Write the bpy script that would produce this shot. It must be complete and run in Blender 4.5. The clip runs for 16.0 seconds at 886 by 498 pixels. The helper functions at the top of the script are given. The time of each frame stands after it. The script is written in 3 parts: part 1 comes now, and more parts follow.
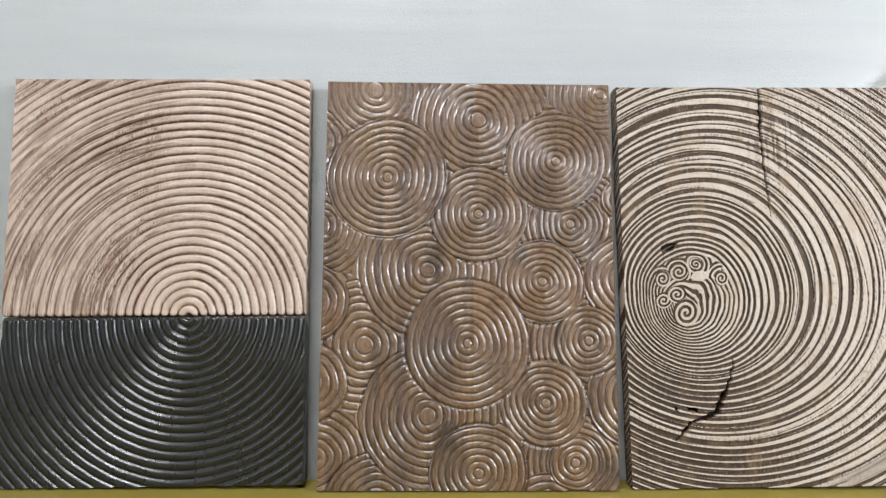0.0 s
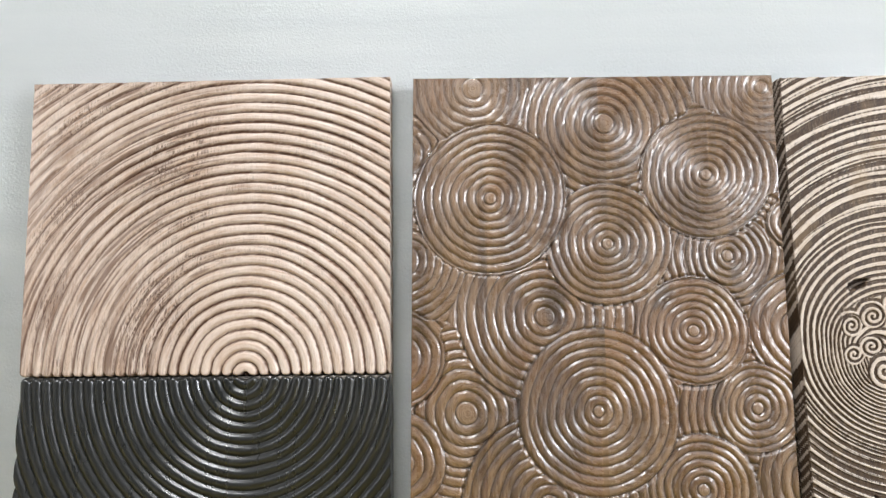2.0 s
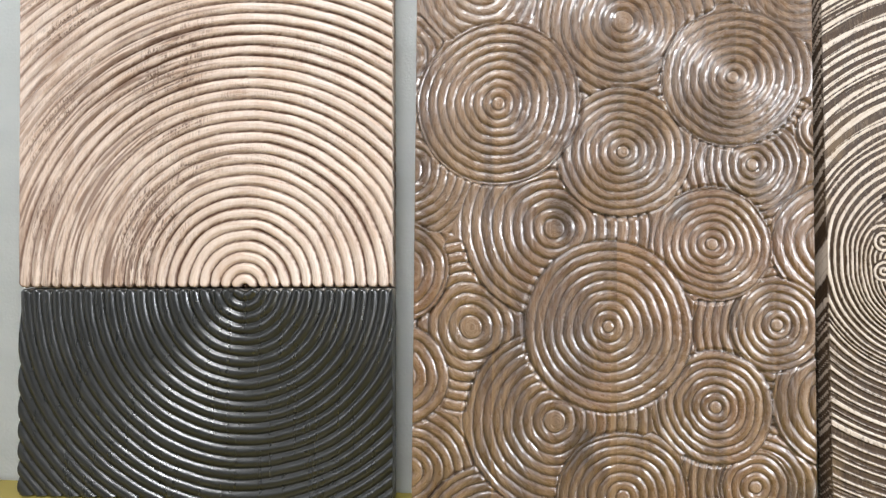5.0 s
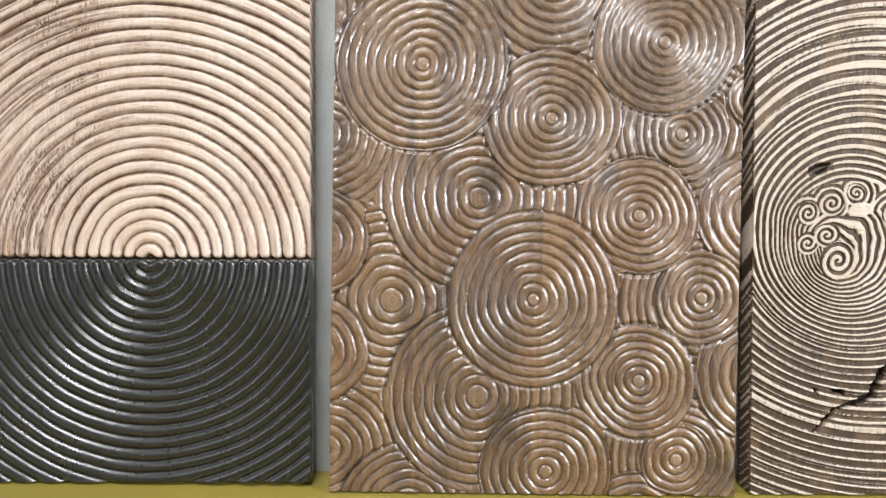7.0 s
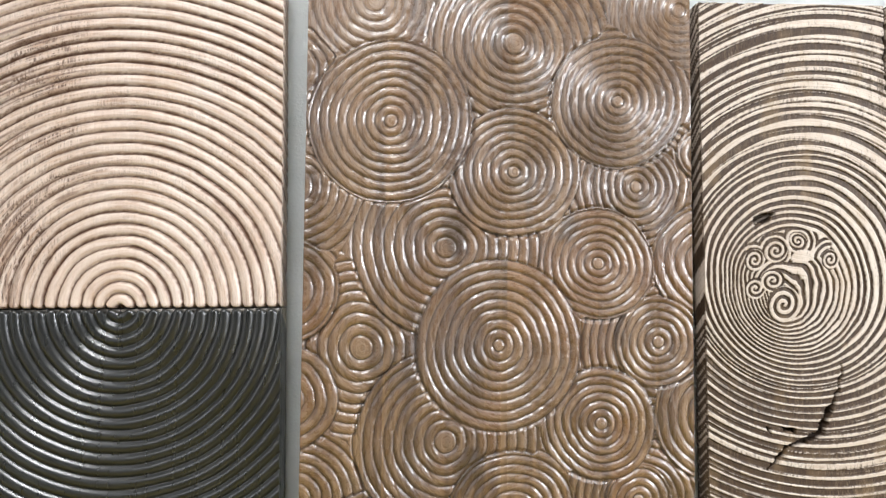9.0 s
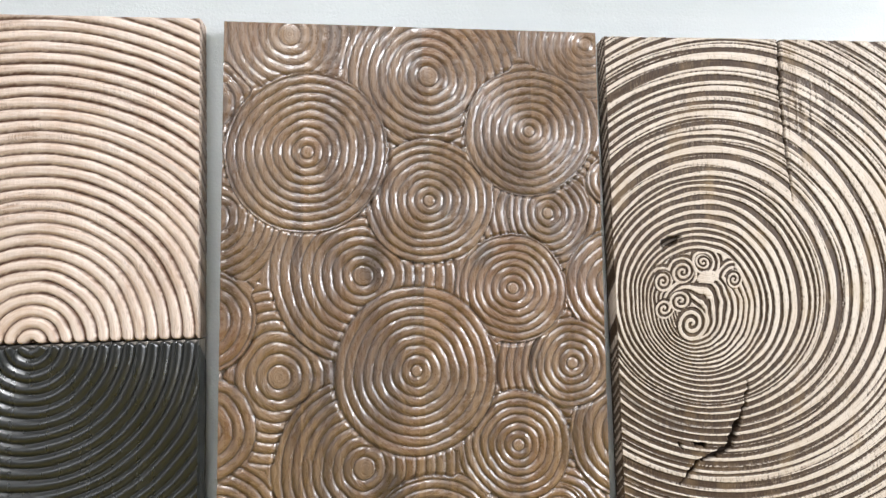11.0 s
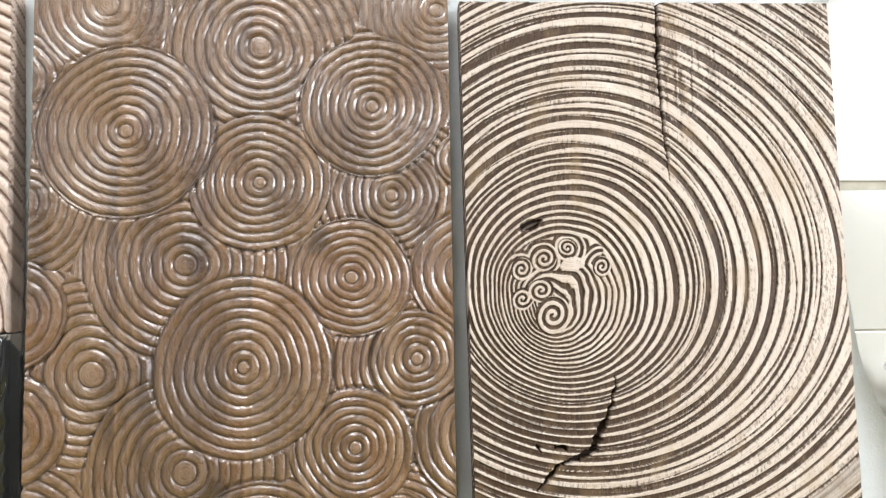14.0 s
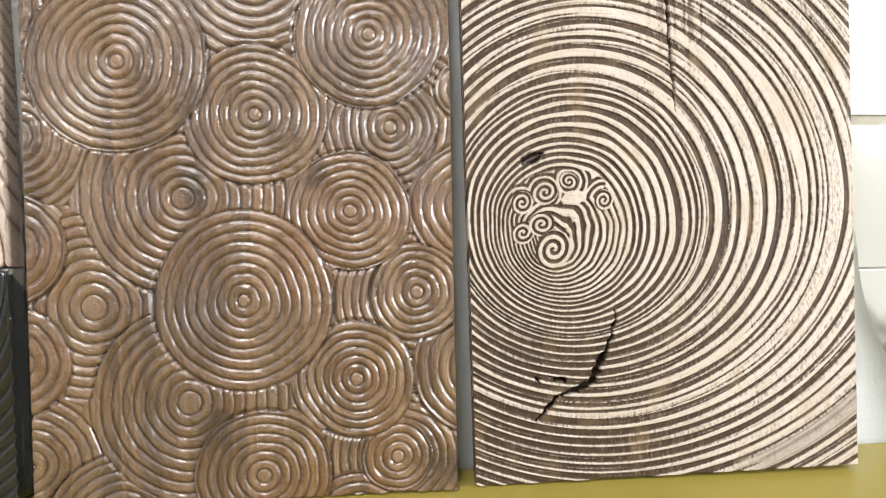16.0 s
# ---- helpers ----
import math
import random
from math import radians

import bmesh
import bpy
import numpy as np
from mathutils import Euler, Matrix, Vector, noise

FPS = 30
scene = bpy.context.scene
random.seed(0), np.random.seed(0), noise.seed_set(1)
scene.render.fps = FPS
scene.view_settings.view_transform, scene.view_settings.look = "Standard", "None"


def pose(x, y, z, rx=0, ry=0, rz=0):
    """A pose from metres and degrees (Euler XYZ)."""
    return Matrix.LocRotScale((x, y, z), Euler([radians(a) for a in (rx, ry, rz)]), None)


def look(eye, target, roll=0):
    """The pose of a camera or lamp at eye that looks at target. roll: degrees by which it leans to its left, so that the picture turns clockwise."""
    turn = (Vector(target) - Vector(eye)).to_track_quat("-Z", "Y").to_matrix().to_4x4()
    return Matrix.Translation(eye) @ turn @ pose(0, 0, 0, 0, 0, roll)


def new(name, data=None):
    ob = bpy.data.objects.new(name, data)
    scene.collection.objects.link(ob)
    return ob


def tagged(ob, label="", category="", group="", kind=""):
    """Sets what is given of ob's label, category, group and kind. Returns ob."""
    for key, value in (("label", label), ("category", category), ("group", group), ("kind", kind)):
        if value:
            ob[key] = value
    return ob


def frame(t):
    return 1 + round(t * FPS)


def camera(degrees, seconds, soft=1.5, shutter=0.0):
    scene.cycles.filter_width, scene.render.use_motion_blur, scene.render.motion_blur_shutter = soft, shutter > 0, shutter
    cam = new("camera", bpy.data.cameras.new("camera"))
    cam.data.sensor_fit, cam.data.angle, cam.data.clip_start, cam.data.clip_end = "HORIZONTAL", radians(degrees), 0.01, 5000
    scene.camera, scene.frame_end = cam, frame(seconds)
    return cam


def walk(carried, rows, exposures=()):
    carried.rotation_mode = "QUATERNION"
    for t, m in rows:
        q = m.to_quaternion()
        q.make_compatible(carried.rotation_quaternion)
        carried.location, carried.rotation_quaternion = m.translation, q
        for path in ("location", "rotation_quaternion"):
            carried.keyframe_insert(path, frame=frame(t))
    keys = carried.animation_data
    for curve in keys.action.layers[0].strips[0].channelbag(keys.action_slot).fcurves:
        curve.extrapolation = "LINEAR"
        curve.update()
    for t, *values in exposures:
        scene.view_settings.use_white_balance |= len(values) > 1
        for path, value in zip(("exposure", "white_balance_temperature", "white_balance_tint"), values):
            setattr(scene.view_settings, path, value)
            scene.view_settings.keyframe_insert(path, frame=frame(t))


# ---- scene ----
cam = camera(78.0, 16.0, soft=1.35)
PATH = [
    (0, (0.112, -0.56, 0.176), (0.15, 1.428, 0.393), 0.3),
    (0.5, (0.08, -0.512, 0.228), (0.119, 1.485, 0.321), 0.1),
    (1, (0.056, -0.473, 0.235), (0.085, 1.523, 0.369), -0.3),
    (1.5, (0.048, -0.456, 0.219), (0.033, 1.533, 0.43), -0.1),
    (2, (0.036, -0.444, 0.222), (-0.012, 1.543, 0.437), -0.0),
    (2.5, (0.03, -0.433, 0.22), (-0.056, 1.553, 0.441), 0.0),
    (3, (0.026, -0.424, 0.216), (-0.066, 1.565, 0.405), 0.0),
    (3.5, (0.025, -0.422, 0.21), (-0.075, 1.57, 0.357), 0.2),
    (4, (0.03, -0.423, 0.204), (-0.074, 1.572, 0.301), 0.4),
    (4.2, (0.033, -0.423, 0.2), (-0.078, 1.572, 0.284), 0.5),
    (6.3, (0.063, -0.41, 0.178), (0.004, 1.589, 0.146), 1.1),
    (6.5, (0.066, -0.406, 0.183), (0.04, 1.593, 0.129), 1.0),
    (7, (0.079, -0.4, 0.183), (0.09, 1.6, 0.155), 0.9),
    (7.5, (0.081, -0.395, 0.186), (0.118, 1.605, 0.175), 0.8),
    (8, (0.083, -0.394, 0.195), (0.144, 1.605, 0.197), 0.7),
    (8.2, (0.084, -0.397, 0.196), (0.154, 1.602, 0.216), 0.7),
    (10.3, (0.088, -0.433, 0.2), (0.229, 1.558, 0.336), -0.2),
    (10.5, (0.096, -0.432, 0.203), (0.251, 1.557, 0.333), -0.3),
    (11, (0.13, -0.428, 0.206), (0.314, 1.559, 0.343), -0.7),
    (11.5, (0.17, -0.421, 0.207), (0.367, 1.564, 0.353), -0.9),
    (12, (0.2, -0.418, 0.209), (0.394, 1.567, 0.358), -1.0),
    (12.5, (0.231, -0.416, 0.211), (0.39, 1.572, 0.365), -1.0),
    (13, (0.252, -0.41, 0.209), (0.401, 1.579, 0.362), -1.0),
    (13.5, (0.261, -0.405, 0.206), (0.401, 1.585, 0.351), -1.0),
    (14, (0.265, -0.402, 0.2), (0.4, 1.59, 0.318), -1.0),
    (14.5, (0.266, -0.396, 0.196), (0.393, 1.598, 0.273), -1.1),
    (15, (0.266, -0.392, 0.191), (0.388, 1.604, 0.216), -1.2),
    (15.5, (0.268, -0.393, 0.187), (0.39, 1.603, 0.179), -1.2),
    (16, (0.269, -0.398, 0.182), (0.383, 1.599, 0.148), -1.2),
]
BACK = 6.0  # degrees by which the panels lean back; the path is given square to them
TIP = pose(0, 0, 0, -BACK)
EXPOSURES = [(0.0, -0.4, 6450, 10), (1.0, -0.32, 6450, 10), (2.5, -0.10, 6550, 10), (4.0, 0.02, 6500, 10), (7.0, 0.02, 6600, 10), (10.5, -0.08, 6500, 10), (13.0, -0.06, 6500, 10), (16.0, 0.0, 6750, 10)]
walk(cam, [(t, TIP @ look(eye, target, roll)) for t, eye, target, roll in PATH], EXPOSURES)


# ---- light ----
world = bpy.data.worlds.new("sky")
scene.world = world
world.use_nodes = True
sky = world.node_tree.nodes.new("ShaderNodeTexSky")
sky.sky_type, sky.sun_disc, sky.sun_elevation, sky.sun_rotation = "NISHITA", False, radians(40), radians(150)
world.node_tree.links.new(sky.outputs[0], world.node_tree.nodes["Background"].inputs[0])
world.node_tree.nodes["Background"].inputs[1].default_value = 0.1


def area_lamp(name, eye, target, width, height, watts, colour):
    data = bpy.data.lights.new(name, "AREA")
    data.shape, data.size, data.size_y, data.energy, data.color = "RECTANGLE", width, height, watts, colour
    ob = new(name, data)
    ob.matrix_world = look(eye, target)
    return ob


# room: x -1.7 to 2.1, y -3.0 to 0.105, table top at z -0.004, ceiling at z 1.85
DAY = (0.912, 0.95, 1.03)
area_lamp("ceiling_light", (-0.20, -1.00, 1.76), (0.0, 0.0, 0.15), 0.9, 0.20, 35, (0.95, 0.97, 1.0))
area_lamp("window_light_right", (1.98, -1.02, 0.70), (0.2, 0.0, 0.2), 0.45, 0.65, 56, DAY)
# weak fill added to lift the foam on the left, no known source there
area_lamp("fill_light_left", (-1.60, -1.60, 0.80), (0.0, 0.0, 0.2), 0.7, 0.9, 8, DAY)

# ---- materials ----


class Nodes:
    """A new node material and short ways to add and join its nodes."""

    def __init__(self, name):
        self.mat = bpy.data.materials.new(name)
        self.mat.use_nodes = True
        self.tree = self.mat.node_tree
        self.bsdf = self.tree.nodes["Principled BSDF"]

    def put(self, socket, value):
        if isinstance(value, bpy.types.NodeSocket):
            self.tree.links.new(value, socket)
        elif isinstance(value, tuple) and len(value) == 3 and socket.type == "RGBA":
            socket.default_value = (*value, 1)
        else:
            socket.default_value = value

    def set(self, **values):
        for key, value in values.items():
            self.put(self.bsdf.inputs[key.replace("_", " ")], value)

    def coords(self, scale):
        at = self.tree.nodes.new("ShaderNodeTexCoord")
        info = self.tree.nodes.new("ShaderNodeObjectInfo")
        shift = self.tree.nodes.new("ShaderNodeVectorMath")
        shift.operation = "MULTIPLY_ADD"
        self.put(shift.inputs[0], info.outputs["Random"])
        shift.inputs[1].default_value = (3.1, 1.7, 5.3)
        self.put(shift.inputs[2], at.outputs["Object"])
        size = self.tree.nodes.new("ShaderNodeMapping")
        size.inputs["Scale"].default_value = scale
        self.put(size.inputs["Vector"], shift.outputs[0])
        return size.outputs[0]

    def noise(self, scale, detail=4.0, rough=0.55, distort=0.0):
        n = self.tree.nodes.new("ShaderNodeTexNoise")
        n.inputs["Scale"].default_value = 1.0
        n.inputs["Detail"].default_value = detail
        n.inputs["Roughness"].default_value = rough
        n.inputs["Distortion"].default_value = distort
        self.put(n.inputs["Vector"], self.coords(scale))
        return n.outputs["Fac"]

    def along(self, across, length, detail=3.0, rough=0.6):
        """Noise drawn out along the carved lines."""
        at = self.tree.nodes.new("ShaderNodeAttribute")
        at.attribute_name = "run"
        size = self.tree.nodes.new("ShaderNodeMapping")
        size.inputs["Scale"].default_value = (across, length, 1)
        self.put(size.inputs["Vector"], at.outputs["Vector"])
        n = self.tree.nodes.new("ShaderNodeTexNoise")
        n.inputs["Scale"].default_value = 1.0
        n.inputs["Detail"].default_value = detail
        n.inputs["Roughness"].default_value = rough
        self.put(n.inputs["Vector"], size.outputs[0])
        return n.outputs["Fac"]

    def attribute(self, name):
        n = self.tree.nodes.new("ShaderNodeAttribute")
        n.attribute_name = name
        return n.outputs["Fac"]

    def random(self):
        return self.tree.nodes.new("ShaderNodeObjectInfo").outputs["Random"]

    def ramp(self, value, low, high, to_low=0.0, to_high=1.0):
        n = self.tree.nodes.new("ShaderNodeMapRange")
        for socket, v in zip(n.inputs, (value, low, high, to_low, to_high)):
            self.put(socket, v)
        return n.outputs[0]

    def math(self, how, a, b):
        n = self.tree.nodes.new("ShaderNodeMath")
        n.operation = how
        self.put(n.inputs[0], a)
        self.put(n.inputs[1], b)
        return n.outputs[0]

    def mix(self, factor, a, b, how="MIX"):
        n = self.tree.nodes.new("ShaderNodeMix")
        n.data_type, n.blend_type = "RGBA", how
        self.put(n.inputs[0], factor)
        self.put(n.inputs[6], a)
        self.put(n.inputs[7], b)
        return n.outputs[2]

    def bump(self, height, distance, strength=1.0):
        n = self.tree.nodes.new("ShaderNodeBump")
        n.inputs["Distance"].default_value = distance
        n.inputs["Strength"].default_value = strength
        self.put(n.inputs["Height"], height)
        self.put(self.bsdf.inputs["Normal"], n.outputs[0])


def pale_wood():
    """Pinkish softwood, oiled; dark brown in the grooves and torn fibres."""
    m = Nodes("pale_pinkish_wood")
    grain = m.noise((260, 260, 9), 5)
    broad = m.noise((22, 22, 5), 3)
    fibre = m.along(480, 30, 4, 0.65)
    dash = m.math("MULTIPLY", m.ramp(m.along(700, 60, 3, 0.7), 0.44, 0.56), m.ramp(m.noise((900, 900, 110), 2), 0.42, 0.6))
    torn = m.math("MULTIPLY", dash, m.attribute("pit"))
    base = m.mix(m.ramp(grain, 0.3, 0.7), (0.75, 0.665, 0.595), (0.66, 0.56, 0.48))
    base = m.mix(m.ramp(fibre, 0.46, 0.68, 0.0, 0.7), base, (0.43, 0.28, 0.19))
    base = m.mix(m.ramp(broad, 0.35, 0.7, 0.0, 0.3), base, (0.53, 0.37, 0.26))
    base = m.mix(m.ramp(m.random(), 0, 1, 0.0, 0.3), base, (0.62, 0.45, 0.35))
    base = m.mix(m.math("MULTIPLY", m.attribute("pit"), m.ramp(fibre, 0.4, 0.7, 0.0, 0.5)), base, (0.36, 0.20, 0.11))
    speck = m.noise((600, 600, 220), 4, 0.75)
    base = m.mix(m.ramp(speck, 0.52, 0.74, 0.0, 0.3), base, (0.38, 0.24, 0.16))
    blotch = m.noise((70, 70, 28), 4, 0.65)
    base = m.mix(m.ramp(blotch, 0.50, 0.70, 0.0, 0.25), base, (0.43, 0.275, 0.18))
    base = m.mix(m.ramp(torn, 0.0, 0.7, 0.0, 0.95), base, (0.11, 0.06, 0.04))
    base = m.mix(m.attribute("stain"), base, (0.125, 0.062, 0.037))
    m.set(Base_Color=base, Roughness=m.ramp(grain, 0.2, 0.8, 0.32, 0.5))
    m.bump(m.math("ADD", fibre, m.math("MULTIPLY", torn, -1.5)), 0.0005, 0.6)
    return m.mat


def black_paint():
    m = Nodes("black_painted_wood")
    grain = m.noise((240, 240, 14), 5)
    worn = m.noise((60, 60, 30), 4)
    base = m.mix(m.ramp(worn, 0.45, 0.75), (0.006, 0.007, 0.0065), (0.011, 0.012, 0.0115))
    base = m.mix(m.math("MULTIPLY", m.attribute("stain"), 0.85), base, (0.55, 0.50, 0.44))
    fibre = m.along(700, 60)
    m.set(Base_Color=base, Roughness=m.ramp(grain, 0.25, 0.75, 0.24, 0.36), Specular_IOR_Level=0.95)
    m.bump(m.math("ADD", grain, fibre), 0.0001, 0.5)
    return m.mat


def walnut():
    """Brown varnished planks of uneven tone, darker in the cuts."""
    m = Nodes("varnished_brown_wood")
    grain = m.noise((330, 330, 11), 5)
    bands = m.noise((75, 75, 2.2), 4, 0.6, 0.4)
    broad = m.noise((26, 26, 7), 3, 0.6, 0.6)
    smoke = m.noise((14, 14, 12), 3)
    tool = m.along(260, 120, 3, 0.7)
    base = m.mix(m.ramp(grain, 0.25, 0.75), (0.205, 0.113, 0.050), (0.085, 0.046, 0.022))
    base = m.mix(m.ramp(bands, 0.50, 0.60, 0.0, 0.35), base, (0.31, 0.195, 0.105))
    base = m.mix(m.ramp(bands, 0.49, 0.38, 0.0, 0.6), base, (0.075, 0.042, 0.026))
    base = m.mix(m.ramp(broad, 0.45, 0.72, 0.0, 0.5), base, (0.11, 0.06, 0.036))
    base = m.mix(m.ramp(m.random(), 0.45, 1, 0.0, 0.25), base, (0.27, 0.148, 0.06))
    base = m.mix(m.ramp(smoke, 0.53, 0.70, 0.0, 0.5), base, (0.080, 0.060, 0.050))
    base = m.mix(m.ramp(smoke, 0.47, 0.32, 0.0, 0.5), base, (0.21, 0.102, 0.044))
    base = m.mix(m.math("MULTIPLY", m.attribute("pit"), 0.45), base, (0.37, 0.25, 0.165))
    base = m.mix(m.attribute("stain"), base, (0.035, 0.02, 0.012))
    m.set(Base_Color=base, Roughness=m.ramp(tool, 0.40, 0.60, 0.32, 0.48), Specular_IOR_Level=0.45, Coat_Weight=1.0, Coat_IOR=1.66, Coat_Roughness=m.ramp(tool, 0.40, 0.60, 0.21, 0.42))
    m.bump(m.math("ADD", grain, m.math("MULTIPLY", tool, 2.5)), 0.0009, 0.7)
    return m.mat


def inlay_wood():
    m = Nodes("light_brown_varnished_wood")
    grain = m.noise((330, 330, 11), 5)
    base = m.mix(m.ramp(grain, 0.3, 0.7), (0.25, 0.16, 0.09), (0.17, 0.105, 0.058))
    base = m.mix(m.attribute("stain"), base, (0.05, 0.03, 0.018))
    m.set(Base_Color=base, Roughness=0.34, Coat_Weight=0.35, Coat_Roughness=0.18)
    m.bump(grain, 0.0003, 0.45)
    return m.mat


def burnt_wood():
    """Cream wood whose recessed rings hold dark brown pigment, sanded through in places along the vertical grain."""
    m = Nodes("cream_and_dark_brown_wood")
    grain = m.noise((420, 420, 12), 5, 0.65)
    weave = m.noise((900, 900, 160), 3, 0.7)
    broad = m.noise((18, 18, 9), 3)
    cream = m.mix(m.ramp(broad, 0.3, 0.7), (0.66, 0.585, 0.51), (0.575, 0.487, 0.407))
    cream = m.mix(m.ramp(grain, 0.45, 0.75, 0.0, 0.35), cream, (0.48, 0.36, 0.25))
    dark = m.mix(m.ramp(grain, 0.3, 0.7), (0.030, 0.016, 0.0085), (0.070, 0.040, 0.021))
    # dark pigment sanded through along the grain
    paler = m.math("MULTIPLY", m.ramp(weave, 0.52, 0.68), m.ramp(broad, 0.36, 0.66, 0.08, 0.40))
    dark = m.mix(paler, dark, (0.42, 0.33, 0.23))
    fibre = m.along(1500, 30, 4, 0.7)
    dark = m.mix(m.ramp(fibre, 0.52, 0.7, 0.0, 0.25), dark, (0.30, 0.22, 0.15))
    cream = m.mix(m.ramp(fibre, 0.48, 0.68, 0.0, 0.75), cream, (0.34, 0.24, 0.16))
    speck = m.noise((520, 520, 200), 4, 0.75)
    ragged = m.math("ADD", m.attribute("stain"), m.ramp(speck, 0.25, 0.75, -0.5, 0.5))
    base = m.mix(m.ramp(ragged, 0.14, 0.62), cream, dark)
    tint = m.noise((40, 40, 22), 3)
    base = m.mix(m.ramp(tint, 0.55, 0.72, 0.0, 0.35), base, (0.34, 0.23, 0.12))
    base = m.mix(m.attribute("pit"), base, (0.02, 0.013, 0.009))
    m.set(Base_Color=base, Roughness=m.ramp(grain, 0.2, 0.8, 0.5, 0.7), Specular_IOR_Level=m.ramp(m.attribute("pit"), 0.0, 1.0, 0.30, 0.05))
    m.bump(m.math("ADD", grain, speck), 0.0004, 0.5)
    return m.mat


def foam():
    m = Nodes("white_packing_foam")
    cells = m.noise((420, 420, 420), 3, 0.6)
    waves = m.noise((3, 3, 38), 3, 0.5)
    base = m.mix(m.ramp(waves, 0.35, 0.7), (0.86, 0.885, 0.88), (0.81, 0.84, 0.84))
    m.set(Base_Color=base, Roughness=m.ramp(waves, 0.4, 0.65, 0.32, 0.5), Subsurface_Weight=0.0)
    m.bump(m.math("ADD", cells, m.math("MULTIPLY", waves, 2.5)), 0.0007, 0.5)
    return m.mat


def glazed(name, colour, other, rough):
    m = Nodes(name)
    blot = m.noise((9, 9, 9), 4)
    speck = m.noise((170, 170, 170), 2)
    base = m.mix(m.ramp(blot, 0.2, 0.85), colour, other)
    base = m.mix(m.ramp(speck, 0.70, 0.82, 0.0, 0.35), base, (0.35, 0.32, 0.26))
    m.set(Base_Color=base, Roughness=m.ramp(blot, 0.3, 0.7, rough, rough + 0.05))
    m.bump(blot, 0.0002, 0.15)
    return m.mat


def rough_plain(name, colour, other, scale, rough, deep=0.001):
    m = Nodes(name)
    blot = m.noise((scale, scale, scale), 5)
    m.set(Base_Color=m.mix(m.ramp(blot, 0.35, 0.7), colour, other), Roughness=rough)
    m.bump(blot, deep, 0.4)
    return m.mat


PALE, BLACK, WALNUT, INLAY, BURNT, FOAM = pale_wood(), black_paint(), walnut(), inlay_wood(), burnt_wood(), foam()
TILE = glazed("cream_glazed_tile", (0.55, 0.545, 0.495), (0.50, 0.49, 0.435), 0.18)
GROUT = rough_plain("grey_grout", (0.47, 0.44, 0.36), (0.36, 0.335, 0.26), 60, 0.9)
YELLOW = glazed("olive_yellow_laminate", (0.30, 0.24, 0.05), (0.265, 0.21, 0.042), 0.30)
PLASTER = rough_plain("white_wall_paint", (0.56, 0.55, 0.53), (0.50, 0.49, 0.47), 5, 0.85)
CONCRETE = rough_plain("grey_floor", (0.35, 0.34, 0.32), (0.27, 0.26, 0.25), 6, 0.6)
HOSE = rough_plain("white_plastic", (0.78, 0.78, 0.76), (0.72, 0.72, 0.70), 20, 0.35, 0.0002)
BROWN = rough_plain("dark_brown_wood", (0.16, 0.085, 0.045), (0.10, 0.05, 0.028), 30, 0.6)

# ---- mesh helpers ----


def part(name, bm, material, parent, label=""):
    data = bpy.data.meshes.new(name)
    bm.to_mesh(data)
    bm.free()
    data.materials.append(material)
    ob = new(name, data)
    ob.parent = parent
    return tagged(ob, label)


def box(x0, x1, y0, y1, z0, z1, bevel=0.0):
    bm = bmesh.new()
    bmesh.ops.create_cube(bm, size=1, matrix=Matrix.Translation(((x0 + x1) / 2, (y0 + y1) / 2, (z0 + z1) / 2)) @ Matrix.Diagonal((x1 - x0, y1 - y0, z1 - z0, 1)))
    if bevel:
        bmesh.ops.bevel(bm, geom=bm.edges[:], offset=bevel, segments=2, affect="EDGES", profile=0.5)
    return bm


def lattice(ix, iz, seed):
    n = (ix * 374761393 + iz * 668265263 + seed * 974634777) & 0x7FFFFFFF
    n = ((n ^ (n >> 13)) * 1274126177) & 0x7FFFFFFF
    return ((n ^ (n >> 16)) & 0xFFFF) / 65535.0


def ripple(x, z, seed):
    """Smooth value noise over arrays, 0 to 1, one cell a unit."""
    fx, fz = np.floor(x), np.floor(z)
    ix, iz = fx.astype(np.int64), fz.astype(np.int64)
    u, w = x - fx, z - fz
    u, w = u * u * (3 - 2 * u), w * w * (3 - 2 * w)
    a = lattice(ix, iz, seed) * (1 - u) + lattice(ix + 1, iz, seed) * u
    b = lattice(ix, iz + 1, seed) * (1 - u) + lattice(ix + 1, iz + 1, seed) * u
    return a * (1 - w) + b * w


def around(a, k, extra, seed):
    """Noise round a circle, without a seam."""
    return ripple(np.cos(a) * k + 40 + extra * 1.3, np.sin(a) * k + 70 + extra * 0.7, seed)


def smooth(a, b, x):
    t = np.clip((x - a) / (b - a), 0, 1)
    return t * t * (3 - 2 * t)


